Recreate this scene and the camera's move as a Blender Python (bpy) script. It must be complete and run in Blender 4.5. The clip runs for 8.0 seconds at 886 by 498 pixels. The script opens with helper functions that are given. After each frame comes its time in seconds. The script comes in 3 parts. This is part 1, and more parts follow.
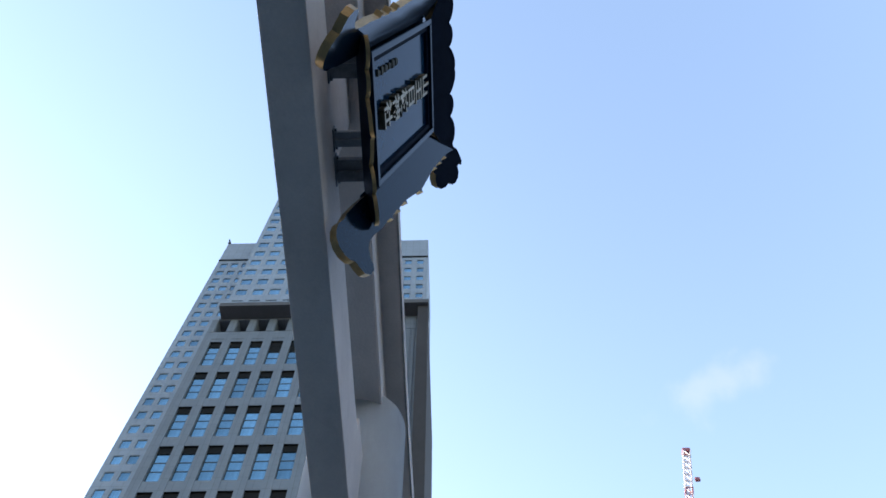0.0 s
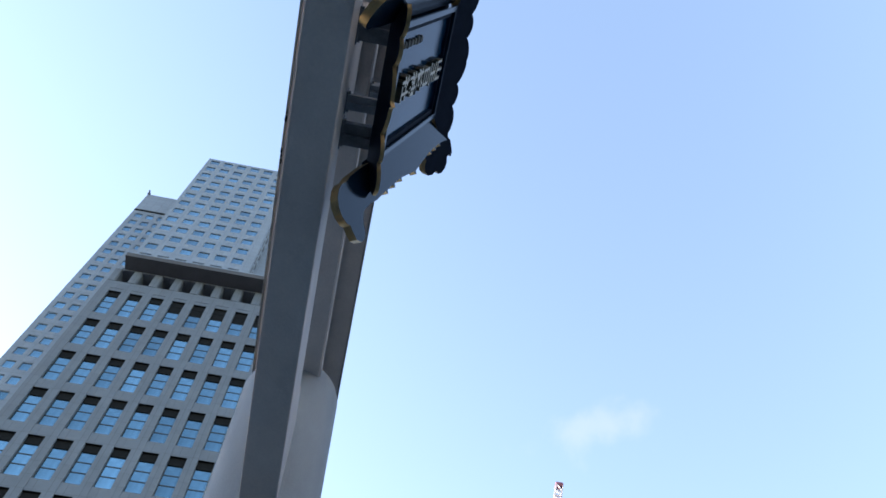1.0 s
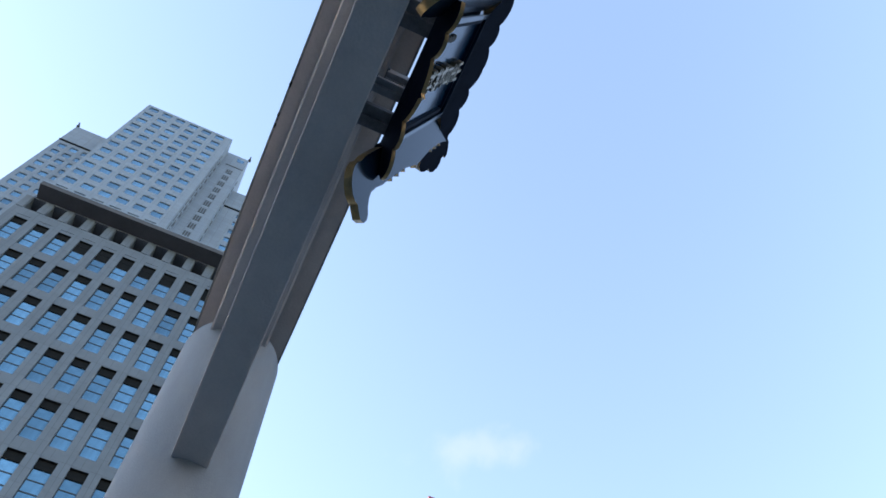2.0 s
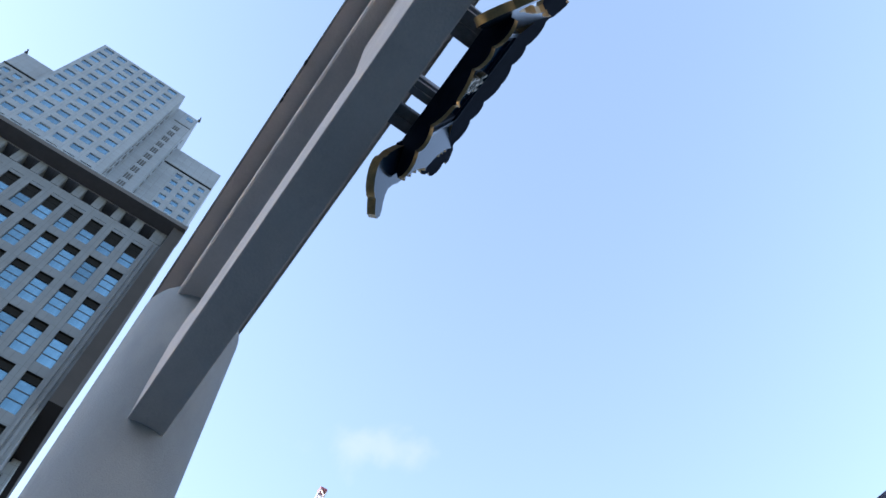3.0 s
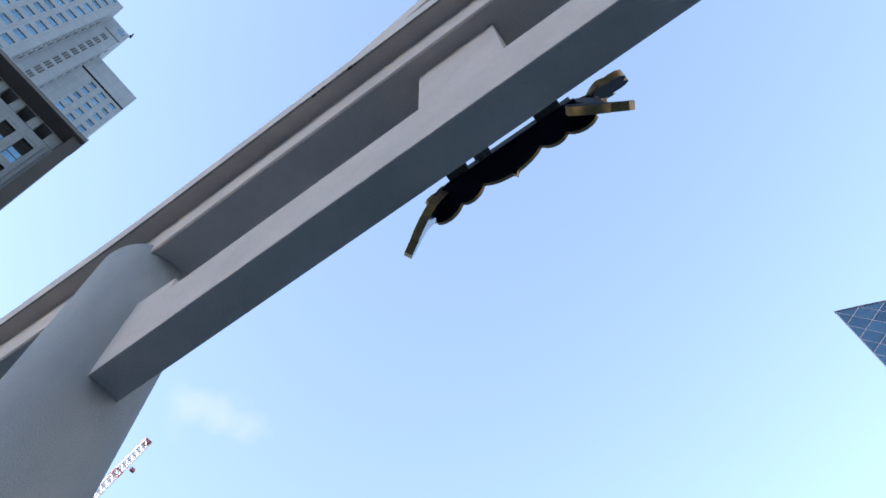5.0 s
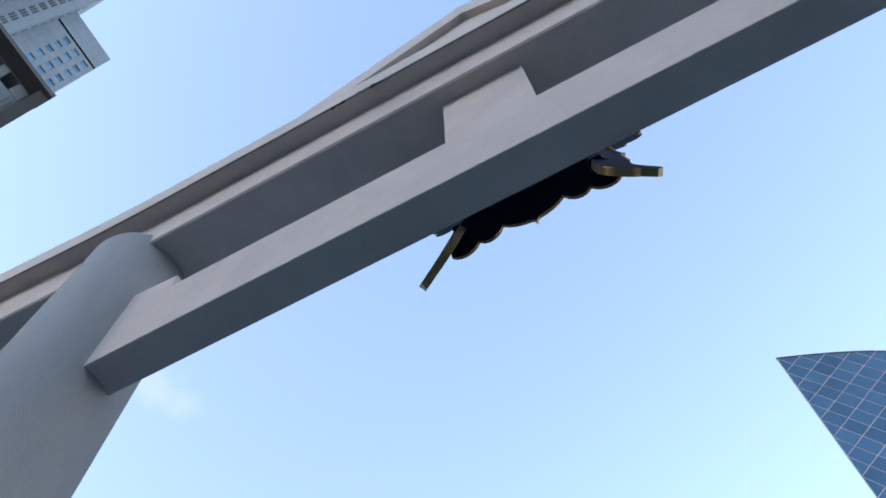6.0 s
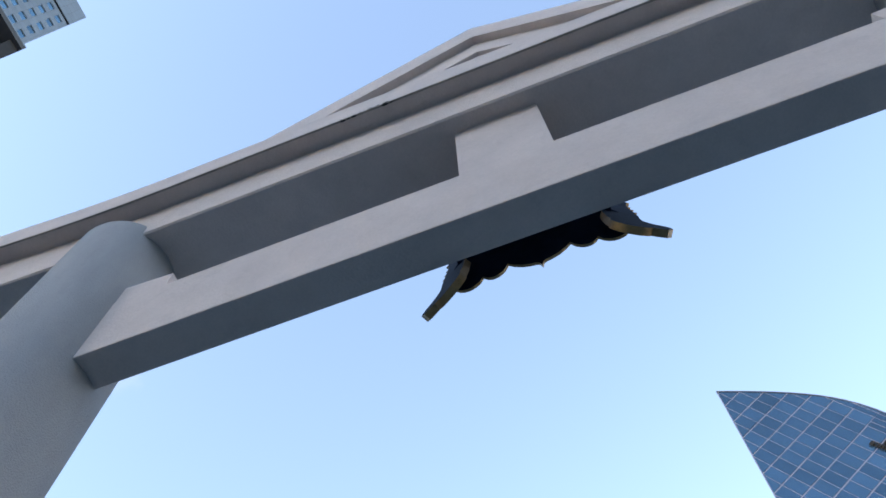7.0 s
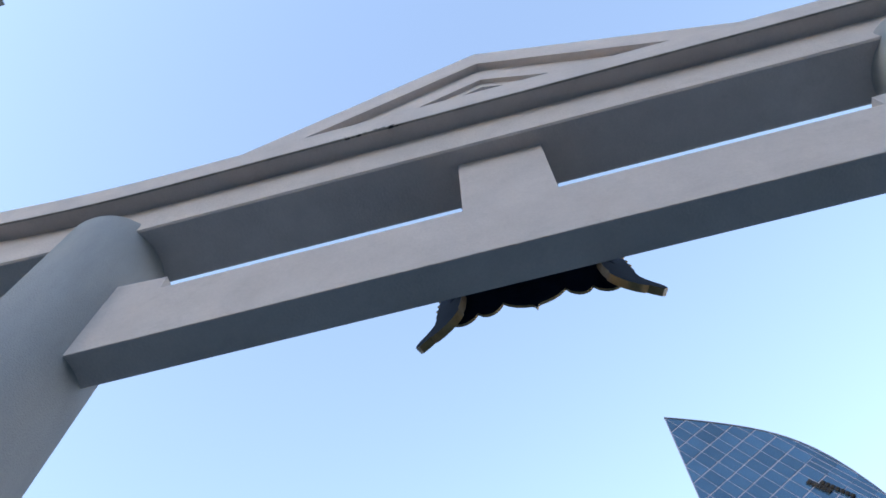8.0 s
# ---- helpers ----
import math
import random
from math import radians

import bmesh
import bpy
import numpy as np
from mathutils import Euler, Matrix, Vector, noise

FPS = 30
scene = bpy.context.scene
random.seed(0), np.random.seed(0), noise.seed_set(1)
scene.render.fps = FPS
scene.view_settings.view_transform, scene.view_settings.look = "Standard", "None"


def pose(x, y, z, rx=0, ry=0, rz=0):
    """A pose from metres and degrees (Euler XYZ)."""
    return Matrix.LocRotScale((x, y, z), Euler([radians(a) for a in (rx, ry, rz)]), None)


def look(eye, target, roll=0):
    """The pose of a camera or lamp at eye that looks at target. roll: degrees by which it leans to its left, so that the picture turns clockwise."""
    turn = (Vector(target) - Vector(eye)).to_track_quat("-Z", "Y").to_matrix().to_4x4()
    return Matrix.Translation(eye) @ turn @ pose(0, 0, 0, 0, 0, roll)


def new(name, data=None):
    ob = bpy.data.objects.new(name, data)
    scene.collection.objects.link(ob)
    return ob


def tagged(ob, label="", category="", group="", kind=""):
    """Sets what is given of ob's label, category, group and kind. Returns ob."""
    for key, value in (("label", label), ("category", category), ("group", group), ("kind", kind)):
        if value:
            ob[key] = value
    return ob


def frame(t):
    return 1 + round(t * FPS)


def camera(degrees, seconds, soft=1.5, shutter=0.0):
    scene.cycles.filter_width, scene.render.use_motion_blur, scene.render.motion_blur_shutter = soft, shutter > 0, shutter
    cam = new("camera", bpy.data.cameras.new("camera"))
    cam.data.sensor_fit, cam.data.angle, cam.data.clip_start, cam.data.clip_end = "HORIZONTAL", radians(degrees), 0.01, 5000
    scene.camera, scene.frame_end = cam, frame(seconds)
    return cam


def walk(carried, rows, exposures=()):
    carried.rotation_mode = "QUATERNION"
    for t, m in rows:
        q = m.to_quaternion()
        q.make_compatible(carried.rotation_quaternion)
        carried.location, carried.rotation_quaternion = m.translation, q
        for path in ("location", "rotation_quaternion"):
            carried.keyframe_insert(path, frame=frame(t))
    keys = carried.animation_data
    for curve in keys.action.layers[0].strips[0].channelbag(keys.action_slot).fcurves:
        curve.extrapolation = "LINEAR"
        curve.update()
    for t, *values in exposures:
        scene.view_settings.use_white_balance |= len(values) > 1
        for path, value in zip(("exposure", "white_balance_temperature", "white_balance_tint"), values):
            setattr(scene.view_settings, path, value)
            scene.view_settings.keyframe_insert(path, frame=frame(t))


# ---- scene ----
cam = camera(57.57, 8.0, soft=1.6)
PATH = [
    (0, (1.653, 1.003, 1.350), (0.8170, 0.9999, 3.1668), -0.91),
    (0.5, (1.568, 0.743, 1.335), (0.7396, 0.8368, 3.1531), -1.32),
    (1, (1.469, 0.492, 1.305), (0.6589, 0.6863, 3.1233), -1.84),
    (1.5, (1.371, 0.244, 1.268), (0.5908, 0.5302, 3.0869), -1.86),
    (2, (1.272, -0.016, 1.244), (0.5339, 0.3591, 3.0650), -2.13),
    (3.5, (0.929, -0.728, 1.315), (0.3179, -0.1546, 3.1312), -2.60),
    (4, (0.815, -0.968, 1.346), (0.2516, -0.3427, 3.1604), -2.78),
    (5.5, (0.519, -1.676, 1.356), (0.1051, -0.9486, 3.1722), -2.44),
    (6, (0.399, -1.892, 1.365), (0.0296, -1.1407, 3.1808), -2.23),
    (6.5, (0.280, -2.089, 1.382), (-0.0394, -1.3154, 3.1981), -2.44),
    (7, (0.174, -2.274, 1.394), (-0.1007, -1.4794, 3.2091), -2.26),
    (7.5, (0.070, -2.444, 1.400), (-0.1600, -1.6388, 3.2166), -2.25),
    (8, (-0.005, -2.617, 1.397), (-0.1944, -1.7999, 3.2128), -2.12),
]
walk(cam, [(t, look(eye, target, roll)) for t, eye, target, roll in PATH], ((0, 2.24, 6450, 16), (2, 2.31, 6450, 16), (4, 2.3, 6450, 16), (8, 2.27, 6450, 16)))

# ---- world, sun, exposure ----
SUN_DIR = Vector((-0.57, -0.79, 0.235)).normalized()
CLOUD = Vector((-0.5462, 0.3038, 0.7806))
CLOUD_ALONG, CLOUD_ACROSS = (0.4725, 0.8812, -0.0124), (-0.6917, 0.3621, -0.6249)


def nodes_of(tree):
    tree.nodes.clear()
    return tree.nodes, tree.links


def sky_world():
    w = bpy.data.worlds.new("sky")
    w.use_nodes = True
    n, l = nodes_of(w.node_tree)
    out = n.new("ShaderNodeOutputWorld")
    bg = n.new("ShaderNodeBackground")
    sky = n.new("ShaderNodeTexSky")
    sky.sky_type = "NISHITA"
    sky.sun_disc = False
    sky.sun_elevation = math.asin(SUN_DIR.z)
    sky.sun_rotation = math.atan2(SUN_DIR.x, SUN_DIR.y)
    sky.altitude = 40
    sky.air_density = 0.98
    sky.dust_density = 0.5
    sky.ozone_density = 0.3
    # one thin wisp of cloud: an ellipse in directions, broken up by noise
    tc = n.new("ShaderNodeTexCoord")
    axes = []
    for axis, size in ((CLOUD_ALONG, 0.105), (CLOUD_ACROSS, 0.038)):
        dot = n.new("ShaderNodeVectorMath")
        dot.operation = "DOT_PRODUCT"
        dot.inputs[1].default_value = Vector(axis) / size
        l.new(tc.outputs["Generated"], dot.inputs[0])
        pw = n.new("ShaderNodeMath")
        pw.operation = "POWER"
        pw.inputs[1].default_value = 2
        ab = n.new("ShaderNodeMath")
        ab.operation = "ABSOLUTE"
        l.new(dot.outputs["Value"], ab.inputs[0])
        l.new(ab.outputs[0], pw.inputs[0])
        axes.append(pw)
    add = n.new("ShaderNodeMath")
    add.operation = "ADD"
    l.new(axes[0].outputs[0], add.inputs[0])
    l.new(axes[1].outputs[0], add.inputs[1])
    ln = n.new("ShaderNodeMath")
    ln.operation = "SQRT"
    l.new(add.outputs[0], ln.inputs[0])
    side = n.new("ShaderNodeVectorMath")
    side.operation = "DOT_PRODUCT"
    side.inputs[1].default_value = CLOUD
    l.new(tc.outputs["Generated"], side.inputs[0])
    front = n.new("ShaderNodeMath")
    front.operation = "GREATER_THAN"
    front.inputs[1].default_value = 0
    l.new(side.outputs["Value"], front.inputs[0])
    nz = n.new("ShaderNodeTexNoise")
    nz.inputs["Scale"].default_value = 22
    nz.inputs["Detail"].default_value = 5
    l.new(tc.outputs["Generated"], nz.inputs["Vector"])
    sub = n.new("ShaderNodeMath")
    sub.operation = "MULTIPLY_ADD"
    sub.inputs[1].default_value = -2.2
    l.new(nz.outputs["Fac"], sub.inputs[0])
    l.new(ln.outputs[0], sub.inputs[2])
    mr = n.new("ShaderNodeMapRange")
    mr.interpolation_type = "SMOOTHSTEP"
    mr.inputs["From Min"].default_value = -0.15
    mr.inputs["From Max"].default_value = -1.3
    mr.inputs["To Min"].default_value = 0
    mr.inputs["To Max"].default_value = 0.19
    l.new(sub.outputs[0], mr.inputs["Value"])
    mix = n.new("ShaderNodeMix")
    mix.data_type = "RGBA"
    mix.inputs["B"].default_value = (1.75, 1.72, 1.85, 1)
    gate_front = n.new("ShaderNodeMath")
    gate_front.operation = "MULTIPLY"
    l.new(mr.outputs["Result"], gate_front.inputs[0])
    l.new(front.outputs[0], gate_front.inputs[1])
    l.new(gate_front.outputs[0], mix.inputs["Factor"])
    l.new(sky.outputs[0], mix.inputs["A"])
    l.new(mix.outputs["Result"], bg.inputs["Color"])
    bg.inputs["Strength"].default_value = 0.15
    l.new(bg.outputs[0], out.inputs["Surface"])
    scene.world = w


sky_world()
sun = new("sun", bpy.data.lights.new("sun", "SUN"))
sun.data.energy = 3.0
sun.data.angle = radians(0.5)
sun.data.color = (1.0, 0.92, 0.8)
sun.matrix_world = look(SUN_DIR * 300, (0, 0, 0))


# ---- materials ----
def material(name, colour, rough=0.6, metal=0.0, var=0.12, scale=3.0, fine=60.0, bump=0.1, stain=0.0, stain_colour=(0.1, 0.1, 0.1), spec=0.5, random_tint=0.0, streak=1.0, joints=None, gloss_tint=(1, 1, 1), ior=1.5):
    m = bpy.data.materials.new(name)
    m.use_nodes = True
    n, l = nodes_of(m.node_tree)
    out = n.new("ShaderNodeOutputMaterial")
    b = n.new("ShaderNodeBsdfPrincipled")
    l.new(b.outputs[0], out.inputs[0])
    b.inputs["Roughness"].default_value = rough
    b.inputs["Metallic"].default_value = metal
    b.inputs["Specular IOR Level"].default_value = spec
    b.inputs["IOR"].default_value = ior
    b.inputs["Specular Tint"].default_value = (*gloss_tint, 1)
    tc = n.new("ShaderNodeTexCoord")
    mp = n.new("ShaderNodeMapping")
    mp.inputs["Scale"].default_value = (1, 1, streak)
    l.new(tc.outputs["Object"], mp.inputs["Vector"])
    big = n.new("ShaderNodeTexNoise")
    big.inputs["Scale"].default_value = scale
    big.inputs["Detail"].default_value = 6
    big.inputs["Roughness"].default_value = 0.65
    l.new(mp.outputs[0], big.inputs["Vector"])
    small = n.new("ShaderNodeTexNoise")
    small.inputs["Scale"].default_value = fine
    small.inputs["Detail"].default_value = 3
    l.new(tc.outputs["Object"], small.inputs["Vector"])
    ramp = n.new("ShaderNodeMapRange")
    ramp.inputs["From Min"].default_value = 0.3
    ramp.inputs["From Max"].default_value = 0.7
    ramp.inputs["To Min"].default_value = 1 - var
    ramp.inputs["To Max"].default_value = 1 + var
    l.new(big.outputs["Fac"], ramp.inputs["Value"])
    r2 = n.new("ShaderNodeMapRange")
    r2.inputs["To Min"].default_value = 1 - var * 0.8
    r2.inputs["To Max"].default_value = 1 + var * 0.8
    l.new(small.outputs["Fac"], r2.inputs["Value"])
    mul = n.new("ShaderNodeMath")
    mul.operation = "MULTIPLY"
    l.new(ramp.outputs[0], mul.inputs[0])
    l.new(r2.outputs[0], mul.inputs[1])
    last = mul
    if random_tint:
        oi = n.new("ShaderNodeObjectInfo")
        r3 = n.new("ShaderNodeMapRange")
        r3.inputs["To Min"].default_value = 1 - random_tint
        r3.inputs["To Max"].default_value = 1 + random_tint
        l.new(oi.outputs["Random"], r3.inputs["Value"])
        m3 = n.new("ShaderNodeMath")
        m3.operation = "MULTIPLY"
        l.new(last.outputs[0], m3.inputs[0])
        l.new(r3.outputs[0], m3.inputs[1])
        last = m3
    vm = n.new("ShaderNodeVectorMath")
    vm.operation = "SCALE"
    vm.inputs[0].default_value = colour
    l.new(last.outputs[0], vm.inputs["Scale"])
    col = vm.outputs[0]
    if stain:
        st = n.new("ShaderNodeTexNoise")
        st.inputs["Scale"].default_value = scale * 2.3
        st.inputs["Detail"].default_value = 8
        st.inputs["Roughness"].default_value = 0.7
        l.new(mp.outputs[0], st.inputs["Vector"])
        sr = n.new("ShaderNodeMapRange")
        sr.inputs["From Min"].default_value = 0.56
        sr.inputs["From Max"].default_value = 0.75
        sr.inputs["To Max"].default_value = stain
        l.new(st.outputs["Fac"], sr.inputs["Value"])
        mx = n.new("ShaderNodeMix")
        mx.data_type = "RGBA"
        mx.inputs["B"].default_value = (*stain_colour, 1)
        l.new(sr.outputs[0], mx.inputs["Factor"])
        l.new(col, mx.inputs["A"])
        col = mx.outputs["Result"]
    if joints:
        sep = n.new("ShaderNodeSeparateXYZ")
        l.new(tc.outputs["Object"], sep.inputs[0])
        com = n.new("ShaderNodeCombineXYZ")
        l.new(sep.outputs["Y"], com.inputs["X"])
        l.new(sep.outputs["Z"], com.inputs["Y"])
        br = n.new("ShaderNodeTexBrick")
        br.offset = 0.0
        br.inputs["Scale"].default_value = 1.0
        br.inputs["Brick Width"].default_value, br.inputs["Row Height"].default_value, jw = joints
        br.inputs["Mortar Size"].default_value = jw
        br.inputs["Color1"].default_value = (1, 1, 1, 1)
        br.inputs["Color2"].default_value = (0.9, 0.9, 0.9, 1)
        br.inputs["Mortar"].default_value = (0.6, 0.6, 0.6, 1)
        l.new(com.outputs[0], br.inputs["Vector"])
        mj = n.new("ShaderNodeMix")
        mj.data_type, mj.blend_type = "RGBA", "MULTIPLY"
        mj.inputs["Factor"].default_value = 1
        l.new(col, mj.inputs["A"])
        l.new(br.outputs["Color"], mj.inputs["B"])
        col = mj.outputs["Result"]
    l.new(col, b.inputs["Base Color"])
    if bump:
        bp = n.new("ShaderNodeBump")
        bp.inputs["Strength"].default_value = bump
        bp.inputs["Distance"].default_value = 0.01
        l.new(small.outputs["Fac"], bp.inputs["Height"])
        l.new(bp.outputs[0], b.inputs["Normal"])
    return m


CONCRETE = material("painted_concrete", (0.58, 0.515, 0.47), 0.75, var=0.1, scale=1.6, fine=42, bump=0.45, stain=0.4, stain_colour=(0.39, 0.345, 0.31))
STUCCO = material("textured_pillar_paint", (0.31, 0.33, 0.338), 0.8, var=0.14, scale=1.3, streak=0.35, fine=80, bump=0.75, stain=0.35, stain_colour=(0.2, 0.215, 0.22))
EDGE_DARK = material("darker_edge", (0.3, 0.28, 0.25), 0.9, var=0.35, scale=3, fine=40, bump=0.2)
MOSS = material("black_moss", (0.02, 0.02, 0.018), 0.95, var=0.3, scale=20, bump=0.3)
# added walls: pale ones return light to the gate, dark ones darken reflections
BOUNCE_WALL = material("pale_bounce_wall", (0.58, 0.53, 0.47), 0.8, var=0.1, scale=0.1, fine=1.0, bump=0.0)
DARK_WALL = material("dark_reflected_wall", (0.010, 0.013, 0.017), 0.8, var=0.1, scale=0.1, fine=1.0, bump=0.0, spec=0.1)
# sky blue mirrored in the lacquer is put into base colour and gloss tint
LACQUER = material("black_lacquer", (0.004, 0.013, 0.027), 0.13, var=0.25, scale=4, fine=50, bump=0.0, spec=0.5, ior=1.28, gloss_tint=(0.42, 0.74, 1.0))
GILT = material("worn_gold_leaf", (0.33, 0.23, 0.105), 0.45, metal=0.6, var=0.3, scale=9, fine=90, bump=0.15, stain=0.6, stain_colour=(0.1, 0.07, 0.035))
GILT_PALE = material("pale_gilt", (0.44, 0.37, 0.24), 0.4, metal=0.4, var=0.2, scale=12, fine=90, bump=0.1)
DARK_GILT = material("dark_gilt", (0.11, 0.09, 0.05), 0.5, metal=0.4, var=0.3, scale=9, fine=80, bump=0.1)
IRON = material("dark_iron", (0.17, 0.175, 0.185), 0.5, metal=0.1, var=0.3, scale=8, fine=80, bump=0.1)
# paler copy of the iron: light on the narrow arms is in the colour
LIT_IRON = material("lit_iron", (0.3, 0.31, 0.33), 0.5, metal=0.2, var=0.2, scale=8, fine=80, bump=0.1)
# the field's base and gloss tint hold the reflected sky's blue too
FIELD = material("sky_tinted_lacquer_field", (0.006, 0.034, 0.075), 0.12, var=0.2, scale=3, fine=40, bump=0.0, spec=0.5, ior=1.25, gloss_tint=(0.42, 0.74, 1.0))
# low-sheen lacquer copy, so parts that would mirror bright sky stay dark
DULL_LACQUER = material("dull_black_lacquer", (0.009, 0.015, 0.03), 0.5, var=0.3, scale=5, fine=60, bump=0.05, spec=0.3, ior=1.1)
GRANITE = material("grey_granite_cladding", (0.089, 0.107, 0.131), 0.7, var=0.10, scale=0.15, fine=1.2, bump=0.0, stain=0.25, stain_colour=(0.08, 0.098, 0.12), joints=(1.895, 2.5, 0.035))
PALE_GRANITE = material("pale_granite_cladding", (0.160, 0.194, 0.24), 0.65, var=0.08, scale=0.12, fine=0.9, bump=0.0, stain=0.2, stain_colour=(0.135, 0.165, 0.205), joints=(1.73, 1.77, 0.03))
# darker copy of the soffit stone, with the fin's shade in the colour
FIN = material("shaded_fin_stone", (0.027, 0.026, 0.028), 0.8, spec=0.2, var=0.15, scale=0.2, fine=1.5, bump=0.0)
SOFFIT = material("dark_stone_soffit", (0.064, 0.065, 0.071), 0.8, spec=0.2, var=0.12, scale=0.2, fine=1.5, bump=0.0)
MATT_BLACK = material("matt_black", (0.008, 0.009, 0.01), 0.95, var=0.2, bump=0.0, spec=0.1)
DARK_FRAME = material("dark_window_frame", (0.03, 0.032, 0.035), 0.5, metal=0.3, var=0.1)
GLASS = material("blue_window_glass", (0.165, 0.30, 0.37), 0.06, metal=0.95, var=0.3, scale=0.9, fine=1.0, bump=0.0, random_tint=0.27, streak=0.04)
LOUVRE = material("grey_louvre", (0.035, 0.04, 0.046), 0.6, var=0.1, scale=0.4, bump=0.0)
CURTAIN = material("blue_curtain_wall_glass", (0.030, 0.070, 0.122), 0.1, metal=0.8, var=0.15, scale=0.08, fine=0.6, bump=0.0, random_tint=0.16)
MULLION = material("pale_metal_mullion", (0.032, 0.043, 0.078), 0.7, metal=0.0, var=0.05)
RED = material("red_crane_paint", (0.2, 0.045, 0.06), 0.5, var=0.1, scale=0.5)
WHITE = material("white_crane_paint", (0.46, 0.43, 0.46), 0.5, var=0.08, scale=0.5)
NAVY = material("navy_metal_cladding", (0.012, 0.017, 0.036), 0.8, metal=0.0, spec=0.05, var=0.1, scale=0.3, fine=3, bump=0.0)
PAVING = material("stone_paving", (0.064, 0.096, 0.118), 0.8, var=0.15, scale=0.4, fine=12, bump=0.2, stain=0.3, stain_colour=(0.09, 0.09, 0.09))


# ---- mesh helpers ----
def part(name, bm, mat, parent=None, label="", smooth=False):
    me = bpy.data.meshes.new(name)
    bmesh.ops.recalc_face_normals(bm, faces=bm.faces)
    bm.to_mesh(me)
    bm.free()
    for m in (mat if isinstance(mat, (list, tuple)) else [mat]):
        me.materials.append(m)
    if smooth:
        for p in me.polygons:
            p.use_smooth = True
        me.set_sharp_from_angle(angle=radians(35))
    ob = new(name, me)
    if parent:
        ob.parent = parent
    if label:
        ob["label"] = label
    return ob


def shared(name, me, parent, loc=(0, 0, 0)):
    ob = new(name, me)
    ob.parent = parent
    ob.location = loc
    return ob


def thing(name, label, category, loc=(0, 0, 0), group="", kind=""):
    ob = new(name)
    ob.location = loc
    return tagged(ob, label, category, group, kind)


def box(bm, x0, x1, y0, y1, z0, z1, bevel=0.0, mat=0):
    vs = [bm.verts.new((x, y, z)) for x in (x0, x1) for y in (y0, y1) for z in (z0, z1)]
    idx = [(0, 1, 3, 2), (4, 6, 7, 5), (0, 4, 5, 1), (2, 3, 7, 6), (0, 2, 6, 4), (1, 5, 7, 3)]
    fs = [bm.faces.new([vs[i] for i in f]) for f in idx]
    for f in fs:
        f.material_index = mat
    if bevel:
        es = {e for f in fs for e in f.edges}
        bmesh.ops.bevel(bm, geom=list(es), offset=bevel, segments=2, affect="EDGES", profile=0.6)
    return bm


def prism(bm, outline, axis, a, b, mat=0, rim=None):
    """Extrudes a closed 2D outline along an axis from a to b."""
    def at(p, c):
        return {"x": (c, p[0], p[1]), "y": (p[0], c, p[1]), "z": (p[0], p[1], c)}[axis]
    lo = [bm.verts.new(at(p, a)) for p in outline]
    hi = [bm.verts.new(at(p, b)) for p in outline]
    for f in (bm.faces.new(lo), bm.faces.new(hi[::-1])):
        f.material_index = mat
    k = len(outline)
    for i in range(k):
        f = bm.faces.new((lo[i], hi[i], hi[(i + 1) % k], lo[(i + 1) % k]))
        f.material_index = mat if rim is None else rim
    return bm


# ---- ground ----
GZ = -0.25
bm = bmesh.new()
box(bm, -2500, 2500, -2500, 2500, GZ - 0.5, GZ)
tagged(part("ground", bm, PAVING), "grey stone paving and street ground around the gate", "ground", kind="structure")

# ---- plain walls added below and outside the view: block sun, bounce light, feed reflections ----
for name, x0, x1, y0, y1, h in (("screen_south", -74, 60, -85, -60, 36), ("screen_east", 62, 80, -60, 60, 44), ("screen_north", -75, 10, 62, 66, 52), ("screen_north_east", 40, 62, 50, 66, 34), ("screen_west", -95, -76, 14, 62, 44)):
    bm = bmesh.new()
    box(bm, x0, x1, y0, y1, GZ, h)
    tagged(part(name, bm, DARK_WALL if "north" in name else BOUNCE_WALL), "plain unseen wall added to block and bounce light", "wall", kind="structure")

# ---- torii gate ----
NY, NZ0, NZ1 = 0.158, 6.645, 7.505      # lower beam: half depth, underside, top
SY, SZ0, SZ1 = 0.305, 8.66, 9.3        # tie beam under the cap
KT = 0.47                              # cap beam: thickness
PX, PR = 4.10, 0.53                  # pillar axis and radius
PXE = 4.05                            # axis of the other pillar
KEND = 8.5


def lift(x, amount):
    d = max(0.0, abs(x) - 3.3)
    return amount * (d * d if d < 2.1 else 4.41 + 3.2 * (d - 2.1))


def long_beam(half, end, z0, z1, amount0, amount1, slant=0.0, n=64, bevel=0.02, yc=0.0):
    bm = bmesh.new()
    rings = []
    for i in range(n + 1):
        x = -end + 2 * end * i / n
        s = slant if i in (0, n) else 0
        g = -1 if i == 0 else 1
        a, b = z0 + lift(x, amount0), z1 + lift(x, amount1)
        c = bevel
        prof = [(-half + c, a), (half - c, a), (half, a + c), (half, b - c), (half - c, b), (-half + c, b), (-half, b - c), (-half, a + c)]
        rings.append([bm.verts.new((x + (g * s * (z - a) / (b - a)), y + yc, z)) for y, z in prof])
    k = len(rings[0])
    for r, q in zip(rings, rings[1:]):
        for j in range(k):
            bm.faces.new((r[j], r[(j + 1) % k], q[(j + 1) % k], q[j]))
    bm.faces.new(rings[0])
    bm.faces.new(rings[-1][::-1])
    return bm


